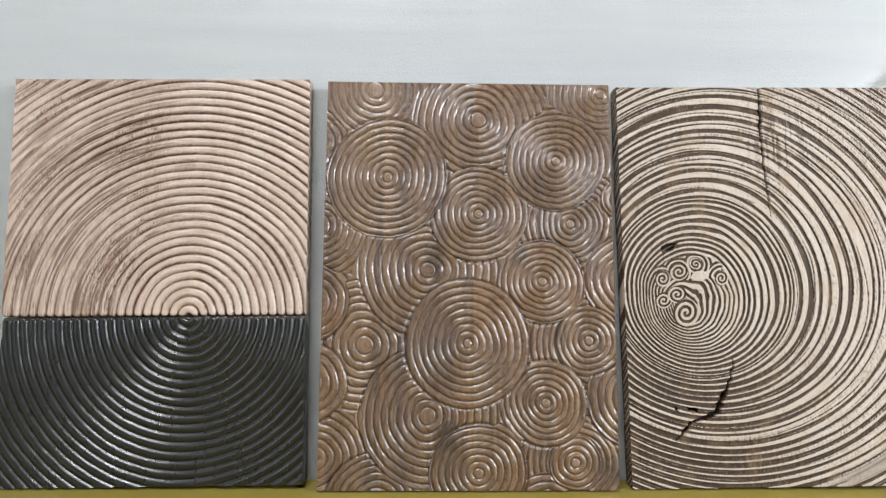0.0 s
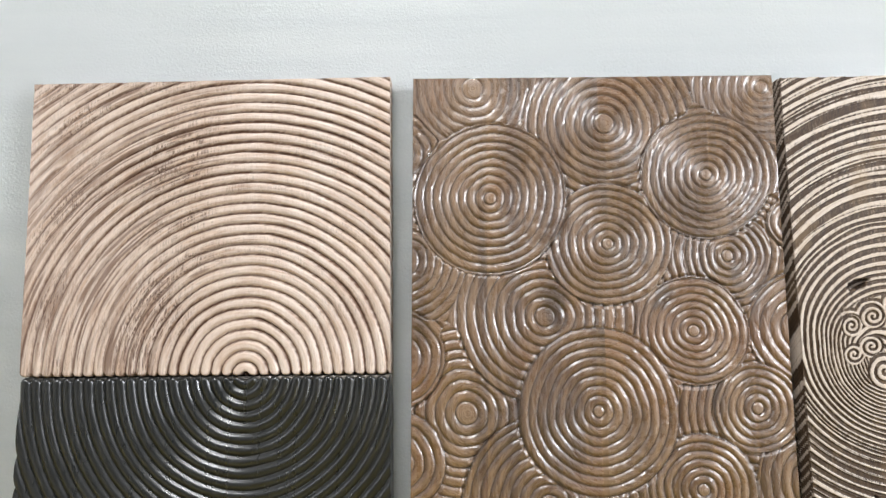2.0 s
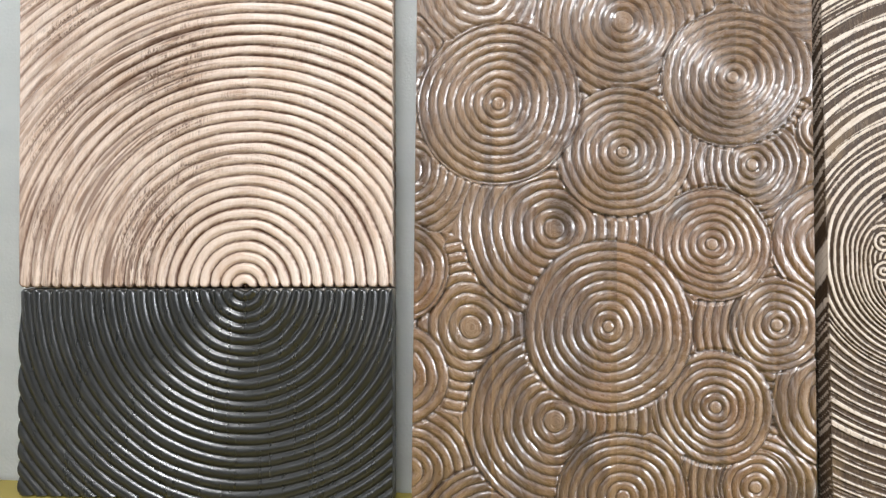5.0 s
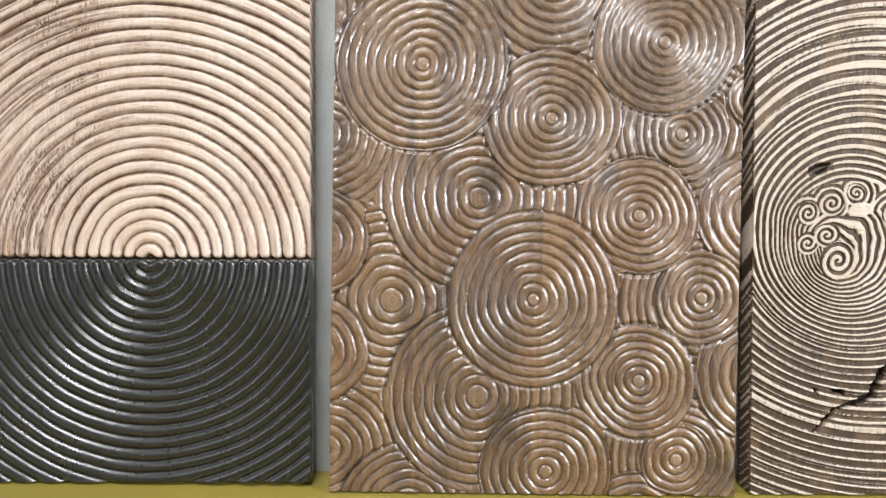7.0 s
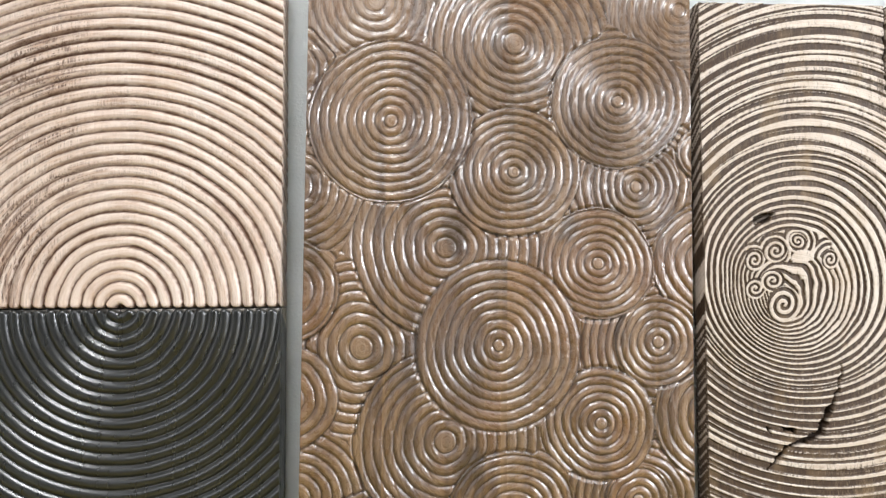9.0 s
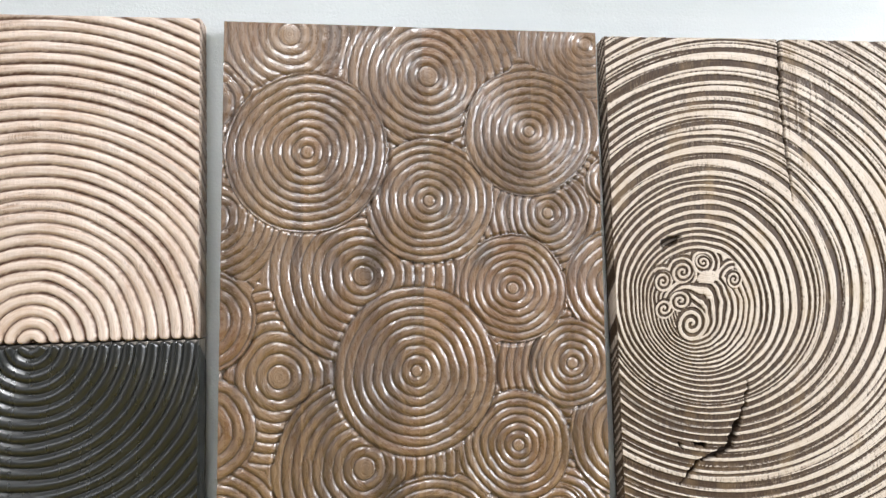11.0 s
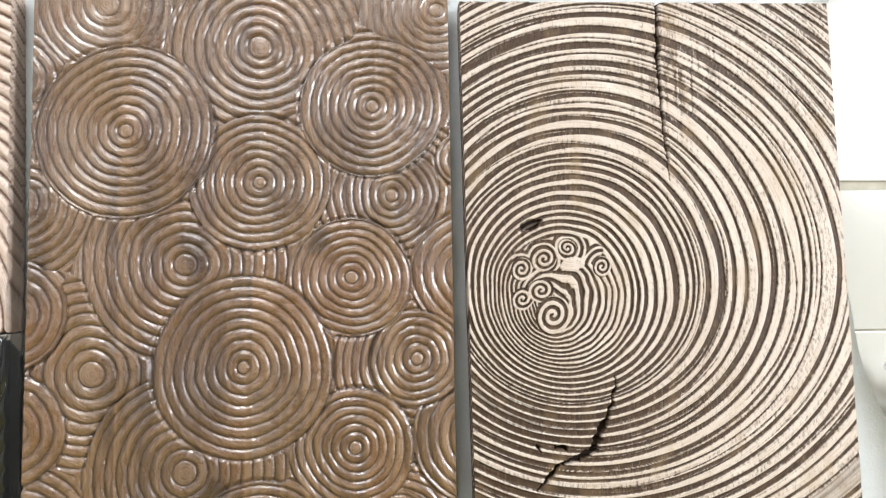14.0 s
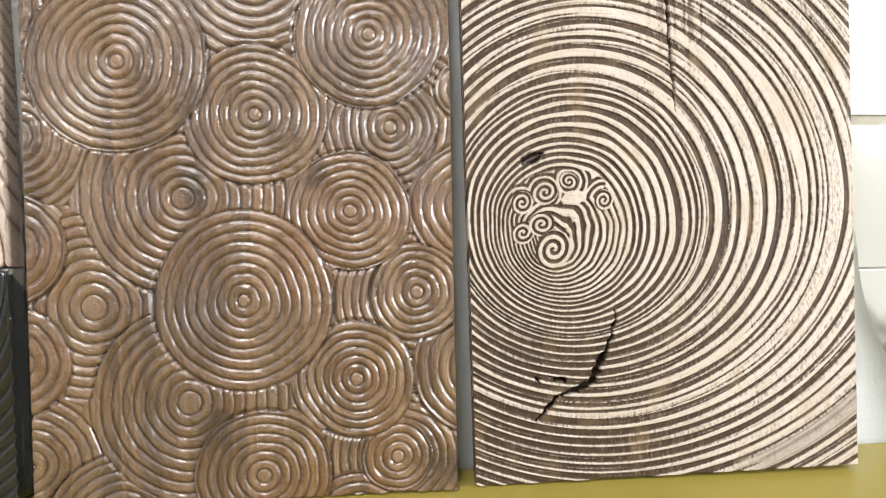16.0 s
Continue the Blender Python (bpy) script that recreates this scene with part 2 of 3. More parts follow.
def carved(name, field, u0, u1, w0, w1, thick, step, material, parent, label="", side_cut=0.4, joined=(False, False), lean=(0.0, 0.0)):
    """A board from (u0, w0) to (u1, w1), front at y 0, carved by field(u, w) -> depth below the front, stain, pit, (across, along) its cuts.
    The cuts run over the edges and on down the sides, where they slant. lean: how far the u0 edge stands out at its foot and its head."""
    nu, nw = int(round((u1 - u0) / step)) + 1, int(round((w1 - w0) / step)) + 1
    U, W = np.meshgrid(np.linspace(u0, u1, nu), np.linspace(w0, w1, nw))
    U = U + (u1 - U) / (u1 - u0) * (lean[0] + (lean[1] - lean[0]) * (W - w0) / (w1 - w0))
    H, S, P, R = field(U, W)
    rn = [np.stack([R[0], R[1], 0 * U], -1).reshape(-1, 3)]
    co = [np.stack([U, H, W], -1).reshape(-1, 3)]
    st, pt = [S.ravel()], [P.ravel()]
    index = np.arange(nu * nw).reshape(nw, nu)
    quads = [np.stack([index[:-1, :-1], index[:-1, 1:], index[1:, 1:], index[1:, :-1]], -1).reshape(-1, 4)]
    ring = np.concatenate([index[0, :-1], index[:-1, -1], index[-1, :0:-1], index[:0:-1, 0]])
    ru, rw = U.ravel()[ring], W.ravel()[ring]
    cu, cw = (u0 + u1) / 2, (w0 + w1) / 2
    col, row = ring % nu, ring // nu
    out_u = np.where(col == 0, -1.0, np.where(col == nu - 1, 1.0, 0.0))
    out_w = np.where(row == 0, -1.0, np.where(row == nw - 1, 1.0, 0.0))
    shut = ((out_u < 0) & joined[0]) | ((out_u > 0) & joined[1])
    co.append(co[0][ring]), st.append(st[0][ring]), pt.append(pt[0][ring]), rn.append(rn[0][ring])
    last, count = nu * nw + np.arange(len(ring)), nu * nw + len(ring)
    depths = [0.0005, 0.004, 0.006, 0.008, 0.010, 0.012, 0.014, thick]
    for k, d in enumerate(depths):
        # a slant of the cuts along each side
        h, s, p, r = field(ru - np.abs(out_w) * d * 0.9, rw + np.abs(out_u) * d * 0.9)
        cut = np.where(shut, 0.0, h * side_cut + (0.0 if k == 0 else -0.0004))
        y = np.maximum(d + (h if k == 0 else 0), H.ravel()[ring] + 0.0004 * (k + 1))
        y = np.minimum(y, thick)
        co.append(np.stack([ru - out_u * cut, y, rw - out_w * cut], -1))
        st.append(s), pt.append(p), rn.append(np.stack([r[0], r[1], 0 * s], -1))
        now = count + np.arange(len(ring))
        count += len(ring)
        quads.append(np.stack([last, now, np.roll(now, -1), np.roll(last, -1)], -1))
        last = now
    # flat back
    co.append(np.array([[cu, thick, cw]]))
    st.append(np.zeros(1)), pt.append(np.zeros(1)), rn.append(np.zeros((1, 3)))
    tris = np.stack([last, np.full(len(ring), count), np.roll(last, -1)], -1)
    co, quads = np.concatenate(co), np.concatenate(quads)
    data = bpy.data.meshes.new(name)
    data.vertices.add(len(co))
    data.vertices.foreach_set("co", co.astype(np.float32).ravel())
    loops = np.concatenate([quads.ravel(), tris.ravel()]).astype(np.int32)
    starts = np.concatenate([np.arange(len(quads)) * 4, len(quads) * 4 + np.arange(len(tris)) * 3]).astype(np.int32)
    data.loops.add(len(loops))
    data.loops.foreach_set("vertex_index", loops)
    data.polygons.add(len(starts))
    data.polygons.foreach_set("loop_start", starts)
    data.polygons.foreach_set("use_smooth", np.ones(len(starts), bool))
    data.update(calc_edges=True)
    data.validate()
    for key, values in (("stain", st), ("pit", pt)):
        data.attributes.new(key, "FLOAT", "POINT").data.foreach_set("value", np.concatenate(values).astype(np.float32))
    data.attributes.new("run", "FLOAT_VECTOR", "POINT").data.foreach_set("vector", np.concatenate(rn).astype(np.float32).ravel())
    data.materials.append(material)
    ob = new(name, data)
    ob.parent = parent
    return tagged(ob, label)


def holder(name, matrix, label, category, group=""):
    ob = new(name)
    ob.empty_display_size = 0.05
    ob.matrix_world = matrix
    return tagged(ob, label, category, group)


# ---- the room ----
X0, X1, Y0, Y1, FLOOR, CEIL = -1.7, 2.1, -3.0, 0.105, -0.78, 1.85
TOP = -0.004  # the table's top


def slab(name, material, *sides):
    return tagged(part(name, box(*sides), material, None), kind="structure")


slab("floor", CONCRETE, X0 - 0.1, X1 + 0.1, Y0 - 0.1, Y1 + 0.12, FLOOR - 0.1, FLOOR)
slab("ceiling", PLASTER, X0 - 0.1, X1 + 0.1, Y0 - 0.1, Y1 + 0.12, CEIL, CEIL + 0.1)
slab("wall_west", PLASTER, X0 - 0.1, X0, Y0, Y1, FLOOR, CEIL)
slab("wall_east", PLASTER, X1, X1 + 0.1, Y0, Y1, FLOOR, CEIL)
slab("wall_south", PLASTER, X0 - 0.1, X1 + 0.1, Y0 - 0.1, Y0, FLOOR, CEIL)
wall = tagged(slab("wall_north", GROUT, X0 - 0.1, X1 + 0.1, Y1 + 0.0015, Y1 + 0.12, FLOOR, CEIL), "wall of cream glazed tiles with grey grout joints")

counter = holder("counter", pose(0, 0, 0), "olive-yellow laminate counter standing against the tiled wall", "counter")
part("worktop", box(-1.3, 1.5, -0.5, 0.099, TOP - 0.03, TOP, 0.003), YELLOW, counter)
part("base", box(-1.25, 1.45, -0.44, 0.095, FLOOR, TOP - 0.03), PLASTER, counter, "plain white base")

# ---- carved panels ----
THICK = 0.018


def arcs(u, w):
    """Even rings round one centre, for the two-tone panel."""
    x, z = u - 0.1816, w - 0.167
    r, a = np.hypot(x, z), np.arctan2(z, x)
    r = r + (ripple(a * 3 + 20, r * 40, 3) - 0.5) * 0.0012 * smooth(0.005, 0.04, r)
    r = r + (ripple(a * r * 60 + 20, r * 113.6, 4) - 0.5) * 0.0008 * smooth(0.005, 0.04, r)
    return r, a, np.mod(r / 0.0088 - 0.28, 1.0)


def natural_field(u, w):
    r, a, f = arcs(u, w)
    worn = smooth(0.02, -0.10, u - 0.12 + (w - 0.28) * 0.35) * smooth(0.03, 0.12, r)
    deep = 0.0030 * (1 - 0.5 * worn)
    ridge = 1 - np.abs(2 * f - 1) ** 3.2
    border = smooth(0.0, 0.004, np.minimum(u + 0.003, 0.417 - w))
    h = deep * (1 - ridge) * (0.3 + 0.7 * border)
    uneven = ripple(r * 113.6 + 0.22, a * 1.6 + 4, 14)
    stain = smooth(0.64 - 0.22 * smooth(0.5, 0.75, uneven), 1.0, np.abs(2 * f - 0.97) + (ripple(a * r * 420, r * 500, 18) - 0.5) * 0.22) * (0.62 + 0.65 * uneven - 0.2 * worn)
    stain = np.clip(stain, 0, 1)
    stain = np.maximum(stain, 0.42 * smooth(0.54, 0.76, ripple(r * 430, a * 4 + 9, 15)) * (0.25 + 0.75 * worn) * smooth(0.02, 0.08, r))
    streak = smooth(0.56, 0.74, ripple(r * 680 + 5, a * 3.4 + 2, 16)) * smooth(0.4, 0.6, ripple(r * 60, a * 5 + 7, 17))
    stain = np.maximum(stain, 0.75 * streak * smooth(0.05, 0.10, r) * (0.25 + 0.75 * smooth(0.19, 0.11, u)))
    # where the fibres are torn and hold pigment
    zone = np.exp(-((u - 0.118 - (w - 0.3) * 0.08) / 0.032) ** 2) + 0.45 * np.exp(-((u - 0.028) / 0.03) ** 2) + 0.25
    patch = smooth(0.42, 0.75, ripple(r * 57 + 3, a * 3.2 + 8, 9))
    torn = np.clip(zone, 0, 1) * smooth(0.03, 0.10, r) * (0.35 + 0.65 * patch)
    # rounded lower edge and dark line of the joint
    low = w - 0.1670 - 0.0024 * np.abs(2 * f - 1) ** 2.6
    h = h + smooth(0.0018, 0.0, low) * 0.0015 + smooth(0.0003, -0.0006, low) * 0.005
    stain = np.maximum(stain, 0.9 * smooth(0.0008, 0.0, low))
    return h, stain, torn, (r, a * r)


def black_field(u, w):
    r, a, f = arcs(u, w)
    ridge = 1 - np.abs(2 * f - 1) ** 2.3
    h = 0.0026 * (1 - ridge) + (ripple(u * 300, w * 90, 12) - 0.5) * 0.00005
    high = 0.1660 - w - 0.0026 * np.abs(2 * f - 1) ** 2.4
    h = h + smooth(0.0016, 0.0, high) * 0.0012 + smooth(0.0002, -0.0008, high) * 0.0022
    # paint worn off the upper edge
    raw = smooth(0.0, -0.0006, high) * (0.25 + 0.75 * smooth(0.17, 0.20, u)) * smooth(0.15, 0.5, ripple(u * 160, w * 40, 13))
    return h, raw, 0 * h, (r, a * r)


PANELS = "carved wooden panels on the counter"
two_tone = holder("two_tone_panel", TIP @ pose(-0.3165, 0.006, -0.002, 0, -0.7, 0), "carved panel of concentric arcs, natural wood above black", "wall panel", PANELS)
for a, b in ((0.0, 0.0395), (0.0395, 0.0965), (0.0965, 0.205), (0.205, 0.301)):
    carved("plank", natural_field, a, b, 0.1670, 0.418, THICK, 0.0006, PALE, two_tone, "pale pinkish plank with carved grooves", side_cut=0.3, joined=(a > 0, b < 0.301), lean=(-0.005, -0.0095) if a == 0 else (0.0, 0.0))
carved("black_board", black_field, 0.0, 0.301, 0.0, 0.1660, THICK, 0.0007, BLACK, two_tone, "board painted satin black", side_cut=0.08, lean=(-0.003, -0.005))

# round carvings of the brown panel: centre, radius, pitch of its rings, radius of the flat middle; those first in the list lie over the rest
RINGS = []


def rings(u, w, r, pitch, eye):
    RINGS.append((u, w, r, pitch, eye))


rings(0.148, 0.143, 0.064, 0.0074, 0.0045)
rings(0.064, 0.314, 0.063, 0.0070, 0.0052)
rings(0.241, 0.333, 0.053, 0.0067, 0.0048)
rings(0.159, 0.276, 0.050, 0.0067, 0.0048)
rings(0.225, 0.206, 0.0435, 0.0062, 0.0048)
rings(0.227, 0.084, 0.0425, 0.0062, 0.0048)
rings(0.255, 0.266, 0.0335, 0.0062, 0.0048)
rings(0.272, 0.146, 0.0335, 0.0062, 0.0048)
rings(0.2555, 0.026, 0.0255, 0.0062, 0.0048)
rings(0.159, 0.016, 0.048, 0.0068, 0.0052)
rings(0.107, 0.217, 0.069, 0.0078, 0.0080)
rings(0.159, 0.377, 0.067, 0.0078, 0.0085)
rings(0.050, 0.408, 0.050, 0.0078, 0.0090)
rings(0.108, 0.071, 0.068, 0.0078, 0.0085)
rings(-0.014, 0.183, 0.040, 0.0078, 0.0060)
rings(-0.012, 0.103, 0.039, 0.0082, 0.0060)
rings(0.316, 0.207, 0.048, 0.0078, 0.0060)
rings(0.316, 0.088, 0.048, 0.0078, 0.0060)
rings(0.044, 0.141, 0.042, 0.0082, 0.0090)
rings(0.058, -0.018, 0.053, 0.0070, 0.0060)
rings(-0.006, 0.262, 0.050, 0.0070, 0.0048)
rings(-0.004, 0.030, 0.050, 0.0075, 0.0048)
rings(0.290, 0.407, 0.045, 0.0070, 0.0055)
rings(-0.012, 0.352, 0.032, 0.0072, 0.0060)
rings(0.308, 0.292, 0.020, 0.0062, 0.0048)
rings(0.228, -0.034, 0.050, 0.0070, 0.0060)
rings(0.272, 0.146, 0.062, 0.0062, 0.0048)
rings(0.255, 0.266, 0.060, 0.0062, 0.0048)
rings(0.2555, 0.026, 0.055, 0.0062, 0.0048)
rings(0.044, 0.141, 0.064, 0.0082, 0.0090)


def round_field(u, w):
    best = np.full(u.shape, 1e9)
    rho, ang, pitch, eye, mark = (np.zeros(u.shape) for _ in range(5))
    for k, (cu, cw, r, p, e) in enumerate(RINGS):
        x, z = u - cu, w - cw
        a = np.arctan2(z, x)
        d = np.hypot(x, z) * (1 + 0.02 * np.cos(2 * a + k))
        d = d + (0.0005 * np.sin(3 * a + 1.7 * k) + 0.0003 * np.sin(5 * a + 2.9 * k)) * smooth(0.004, 0.03, d)
        score = np.where(d < r, -10.0 + 0.2 * k, d - r)
        take = score < best
        best = np.where(take, score, best)
        for arr, v in ((rho, d), (ang, a), (pitch, p), (eye, e), (mark, k)):
            np.copyto(arr, v, where=take)
    t = (rho - eye) / pitch
    t = t + 0.018 * (np.sin(7 * ang + 2.1 * mark + 1.3 * t) + np.sin(11 * ang + 3.3 * mark - 1.9 * t)) * smooth(0.5, 3.0, t)
    f = np.mod(t, 1.0)
    ridge = 1 - np.abs(2 * f - 1) ** 2.6
    edge = np.full(u.shape, 1.0)
    for k, (cu, cw, r, p, e) in enumerate(RINGS):
        edge = np.where(k < mark, np.minimum(edge, np.abs(np.hypot(u - cu, w - cw) - r)), edge)
    facet = (ripple(np.abs(ang) * rho * 190 + mark * 3, np.floor(t) * 5.0 + mark, 25) - 0.5) * 0.0006
    rim_in = smooth(0.0, 0.004, np.minimum(np.minimum(u, 0.300 - u), 0.417 - w))
    h = (0.0018 * (1 - ridge) + facet) * (0.35 + 0.65 * rim_in) + 0.0016 * smooth(0.0032, 0.0004, edge)
    disc = rho < eye
    rim = smooth(eye - 0.0009, eye, rho)
    h = np.where(disc, 0.0001 + (rho / eye) ** 2 * 0.0005 + rim * 0.0015, h)
    # darker colour in the cuts, at ring borders and round the discs
    stain = np.maximum(smooth(0.79, 1.0, np.abs(2 * f - 1)) * 0.9, 0.7 * smooth(0.0009, 0.0003, edge))
    stain = np.where(disc, rim * 0.7, stain)
    # the two rings at the upper corners are cut shallow
    shallow = np.where((mark == 12) | (mark == 22), 0.55, 1.0)
    h, stain = h * shallow, stain * (0.3 + 0.7 * shallow)
    # knots and burns that took more stain
    for ku, kw, kr in ((0.129, 0.050, 0.022), (0.114, 0.226, 0.020), (0.291, 0.018, 0.022), (0.200, 0.232, 0.012)):
        near = smooth(kr, kr * 0.3, np.hypot((u - ku) * 1.3, w - kw) + (ripple(u * 150, w * 80, 27) - 0.5) * 0.014)
        stain = np.maximum(stain, near * 0.65)
    # paler patches along the crests, strongest on the rings of fine pitch
    paler = smooth(0.55, 0.1, np.abs(2 * f - 1)) * smooth(0.35, 0.7, ripple(np.abs(ang) * rho * 75 + mark * 7, np.floor(t) * 3.0 + mark, 28)) * np.where(pitch < 0.0065, 0.95, 0.6)
    pale = np.where(disc, np.where(eye < 0.005, 1 - rim, 0.5 * (1 - rim)), paler)
    return np.maximum(h, 0.0), stain, pale, (rho, np.abs(ang) * rho + mark)


brown = holder("ring_carved_panel", TIP @ pose(0.0, 0.0, -0.002), "varnished brown panel carved with many round ring motifs, leaning on foam", "wall panel", PANELS)
carved("strip", round_field, 0.150, 0.1545, 0.0, 0.143, THICK, 0.00085, INLAY, brown, "narrow lighter strip", side_cut=0.1, joined=(True, True))
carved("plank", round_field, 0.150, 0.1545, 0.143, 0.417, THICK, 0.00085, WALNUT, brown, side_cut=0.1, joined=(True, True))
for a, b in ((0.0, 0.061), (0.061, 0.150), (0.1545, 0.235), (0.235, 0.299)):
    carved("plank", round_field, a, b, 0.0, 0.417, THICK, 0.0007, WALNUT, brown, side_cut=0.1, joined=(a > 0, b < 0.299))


def proud_field(u, w):
    h, stain, pale, run = round_field(u, w)
    return h - 0.00015, stain, pale, run


carved("strip", proud_field, 0.0606, 0.0622, 0.0008, 0.142, THICK - 0.001, 0.0008, INLAY, brown, "narrow lighter strip", joined=(True, True))


def near_line(u, w, points, width, jag=1.0):
    """Nearness to a jagged line: 1 on it, 0 beyond its width; points carry a share of that width."""
    best = np.zeros(u.shape)
    u = u + (ripple(u * 300, w * 300, 31) - 0.5) * 0.004 * jag
    w = w + (ripple(u * 330, w * 330, 32) - 0.5) * 0.003 * jag
    for (a, b, s), (c, d, e) in zip(points, points[1:]):
        t = np.clip(((u - a) * (c - a) + (w - b) * (d - b)) / ((c - a) ** 2 + (d - b) ** 2), 0, 1)
        dist = np.hypot(u - a - t * (c - a), w - b - t * (d - b))
        wide = width * (s + t * (e - s))
        best = np.maximum(best, smooth(wide, wide * 0.6, dist))
    return best


# curls in the heart: centre, radius, way of turning, start
CURLS = ((0.0405, 0.2094, 0.0085, 1, 0.8), (0.0580, 0.2167, 0.0095, 1, 2.0), (0.0762, 0.2245, 0.0070, -1, 4.2), (0.1023, 0.2098, 0.0075, 1, 0.5), (0.0404, 0.1871, 0.0085, 1, 1.6), (0.0547, 0.1931, 0.0095, 1, 2.6), (0.0631, 0.1743, 0.0140, 1, 0.8))
# dark rings: how far out each lies along the middle and along the upper part of the slice, and half its breadth at both
CORE = [0.0609 - 0.0043 * (14 - k) for k in range(14)]
MID = CORE + [0.0609, 0.0676, 0.0728, 0.0795, 0.0858, 0.0903, 0.0927, 0.0983, 0.1072, 0.1155, 0.1226, 0.1315, 0.1401, 0.1484, 0.1598, 0.1639, 0.1708, 0.1822, 0.1925]
HIGH = [k + 0.003 for k in CORE] + [0.0640, 0.0705, 0.0765, 0.0835, 0.0895, 0.0945, 0.0975, 0.1035, 0.1130, 0.1216, 0.1268, 0.1372, 0.1467, 0.1512, 0.1576, 0.1641, 0.1683, 0.1795, 0.1903]
MID_WIDE = [0.00105] * 14 + [0.0012, 0.0013, 0.0012, 0.0030, 0.0012, 0.0010, 0.0006, 0.0014, 0.0028, 0.0015, 0.0012, 0.0023, 0.0027, 0.0014, 0.0012, 0.0012, 0.0007, 0.0017, 0.0014]
HIGH_WIDE = [0.00110] * 14 + [0.0014, 0.0016, 0.0016, 0.0024, 0.0014, 0.0014, 0.0010, 0.0016, 0.0026, 0.0015, 0.0016, 0.0026, 0.0011, 0.0014, 0.0026, 0.0008, 0.0017, 0.0031, 0.0024]
for k in range(14):
    MID.append(0.1925 + 0.0092 * (k + 1)), MID_WIDE.append(0.0015 + 0.0006 * (k % 3))
    HIGH.append(0.1903 + 0.0062 * (k + 1)), HIGH_WIDE.append(0.0009 + 0.0005 * (k % 2))


def slice_field(u, w):
    """Rings of an enlarged trunk slice, wider apart outward, with curls in the heart, two cracks and a knot."""
    x, z = u - 0.0595, w - 0.1766
    bend = smooth(0.050, 0.02, np.hypot(x - 0.018, (z - 0.015) * 1.2))
    x = x + bend * (ripple(u * 38, w * 38, 41) - 0.5) * 0.006
    z = z + bend * (ripple(u * 38, w * 38, 42) - 0.5) * 0.006 - 0.009 * np.exp(-((u - 0.087) / 0.013) ** 2 - ((w - 0.197) / 0.016) ** 2) + 0.006 * np.exp(-((u - 0.071) / 0.010) ** 2 - ((w - 0.192) / 0.012) ** 2)
    vx, vz = 0.2363, 0.2338
    dot = x * vx + z * vz
    q = 1 - vx * vx - vz * vz
    s = (-dot + np.sqrt(dot * dot + q * (x * x + z * z))) / q
    a = np.arctan2(z - vz * s, x - vx * s)
    s = s * (1 - (0.0295 * np.cos(2 * a) + 0.0058 * np.sin(2 * a) - 0.0149 * np.sin(3 * a)) * smooth(0.04, 0.12, s))
    s = s * (1 + 0.012 * (around(a, 1.0, s * 9, 43) - 0.5)) + (around(a, 4.0, s * 90, 44) - 0.5) * 0.0011
    high = smooth(0.15, 1.25, a) * smooth(3.14, 2.7, a)
    order = np.arange(len(MID), dtype=float)
    turn = np.interp(s, MID, order) * (1 - high) + np.interp(s, HIGH, order) * high
    near = np.clip(np.round(turn), 1, len(MID) - 2).astype(int)
    mid, top, mid_wide, top_wide = (np.array(v) for v in (MID, HIGH, MID_WIDE, HIGH_WIDE))
    gap = mid[near + 1] - mid[near - 1] + (top[near + 1] - top[near - 1] - mid[near + 1] + mid[near - 1]) * high
    breadth = mid_wide[near] + (top_wide[near] - mid_wide[near]) * high
    # the lower side and the left hold more pigment
    low = smooth(0.17, 0.06, w) * smooth(0.24, 0.10, u)
    breadth = breadth * (0.50 + 0.65 * around(a, 1.6, turn * 0.9, 47)) * (1 + 1.6 * low + 0.45 * smooth(0.12, 0.03, u)) * (1 - 0.25 * smooth(0.18, 0.24, u) * smooth(0.22, 0.30, w))
    breadth = np.minimum(breadth, gap * (0.137 + 0.045 * low))
    off = np.abs(turn - near) * gap * 0.5 - breadth
    line = smooth(-0.0004, 0.0005, off)
    # finer streaks inside the dark bands and beside them
    fine = around(a, 2.5, turn * 4.5, 48)
    stain = np.clip((1 - line) * (1.0 + 0.5 * (fine - 0.5)), 0, 1)
    slit = np.exp(-((turn - near - 0.10 * np.sin(near * 2.3)) * gap * 0.5 / 0.00045) ** 2) * smooth(0.0016, 0.0024, breadth) * smooth(0.4, 0.6, around(a, 1.6, near * 1.7, 56))
    stain = stain * (1 - 0.7 * slit)
    faint = smooth(0.5, 0.8, around(a, 1.8, turn * 3.6, 49)) * line * 0.2 * smooth(0.06, 0.14, s)
    stain = np.maximum(stain, faint)
    hair = np.sin(2 * np.pi * (turn * 1.0 + 0.5 + around(a, 1.5, turn * 0.6, 52) * 0.7))
    hair = smooth(0.86, 0.98, hair) * smooth(0.45, 0.65, around(a, 1.2, turn * 0.9, 53)) * smooth(0.075, 0.10, s)
    corner = smooth(0.185, 0.20, s) * smooth(0.2, 0.3, w)
    stain = np.maximum(stain, 0.6 * hair + 0.4 * corner * smooth(0.45, 0.6, around(a, 1.5, s * 900, 57)))
    # pigment smeared down the grain beside the long crack
    smear = np.exp(-((u - 0.175) / 0.045) ** 2 - ((w - 0.36) / 0.05) ** 2) + 0.2 * np.exp(-((u - 0.225) / 0.05) ** 2 - ((w - 0.10) / 0.07) ** 2)
    down = smooth(0.42, 0.72, ripple(u * 620, w * 26, 54)) * (0.4 + 0.6 * ripple(u * 90, w * 30, 55))
    stain = stain * (1 - 0.35 * smear * (1 - down)) + 0.45 * smear * down * (1 - stain)
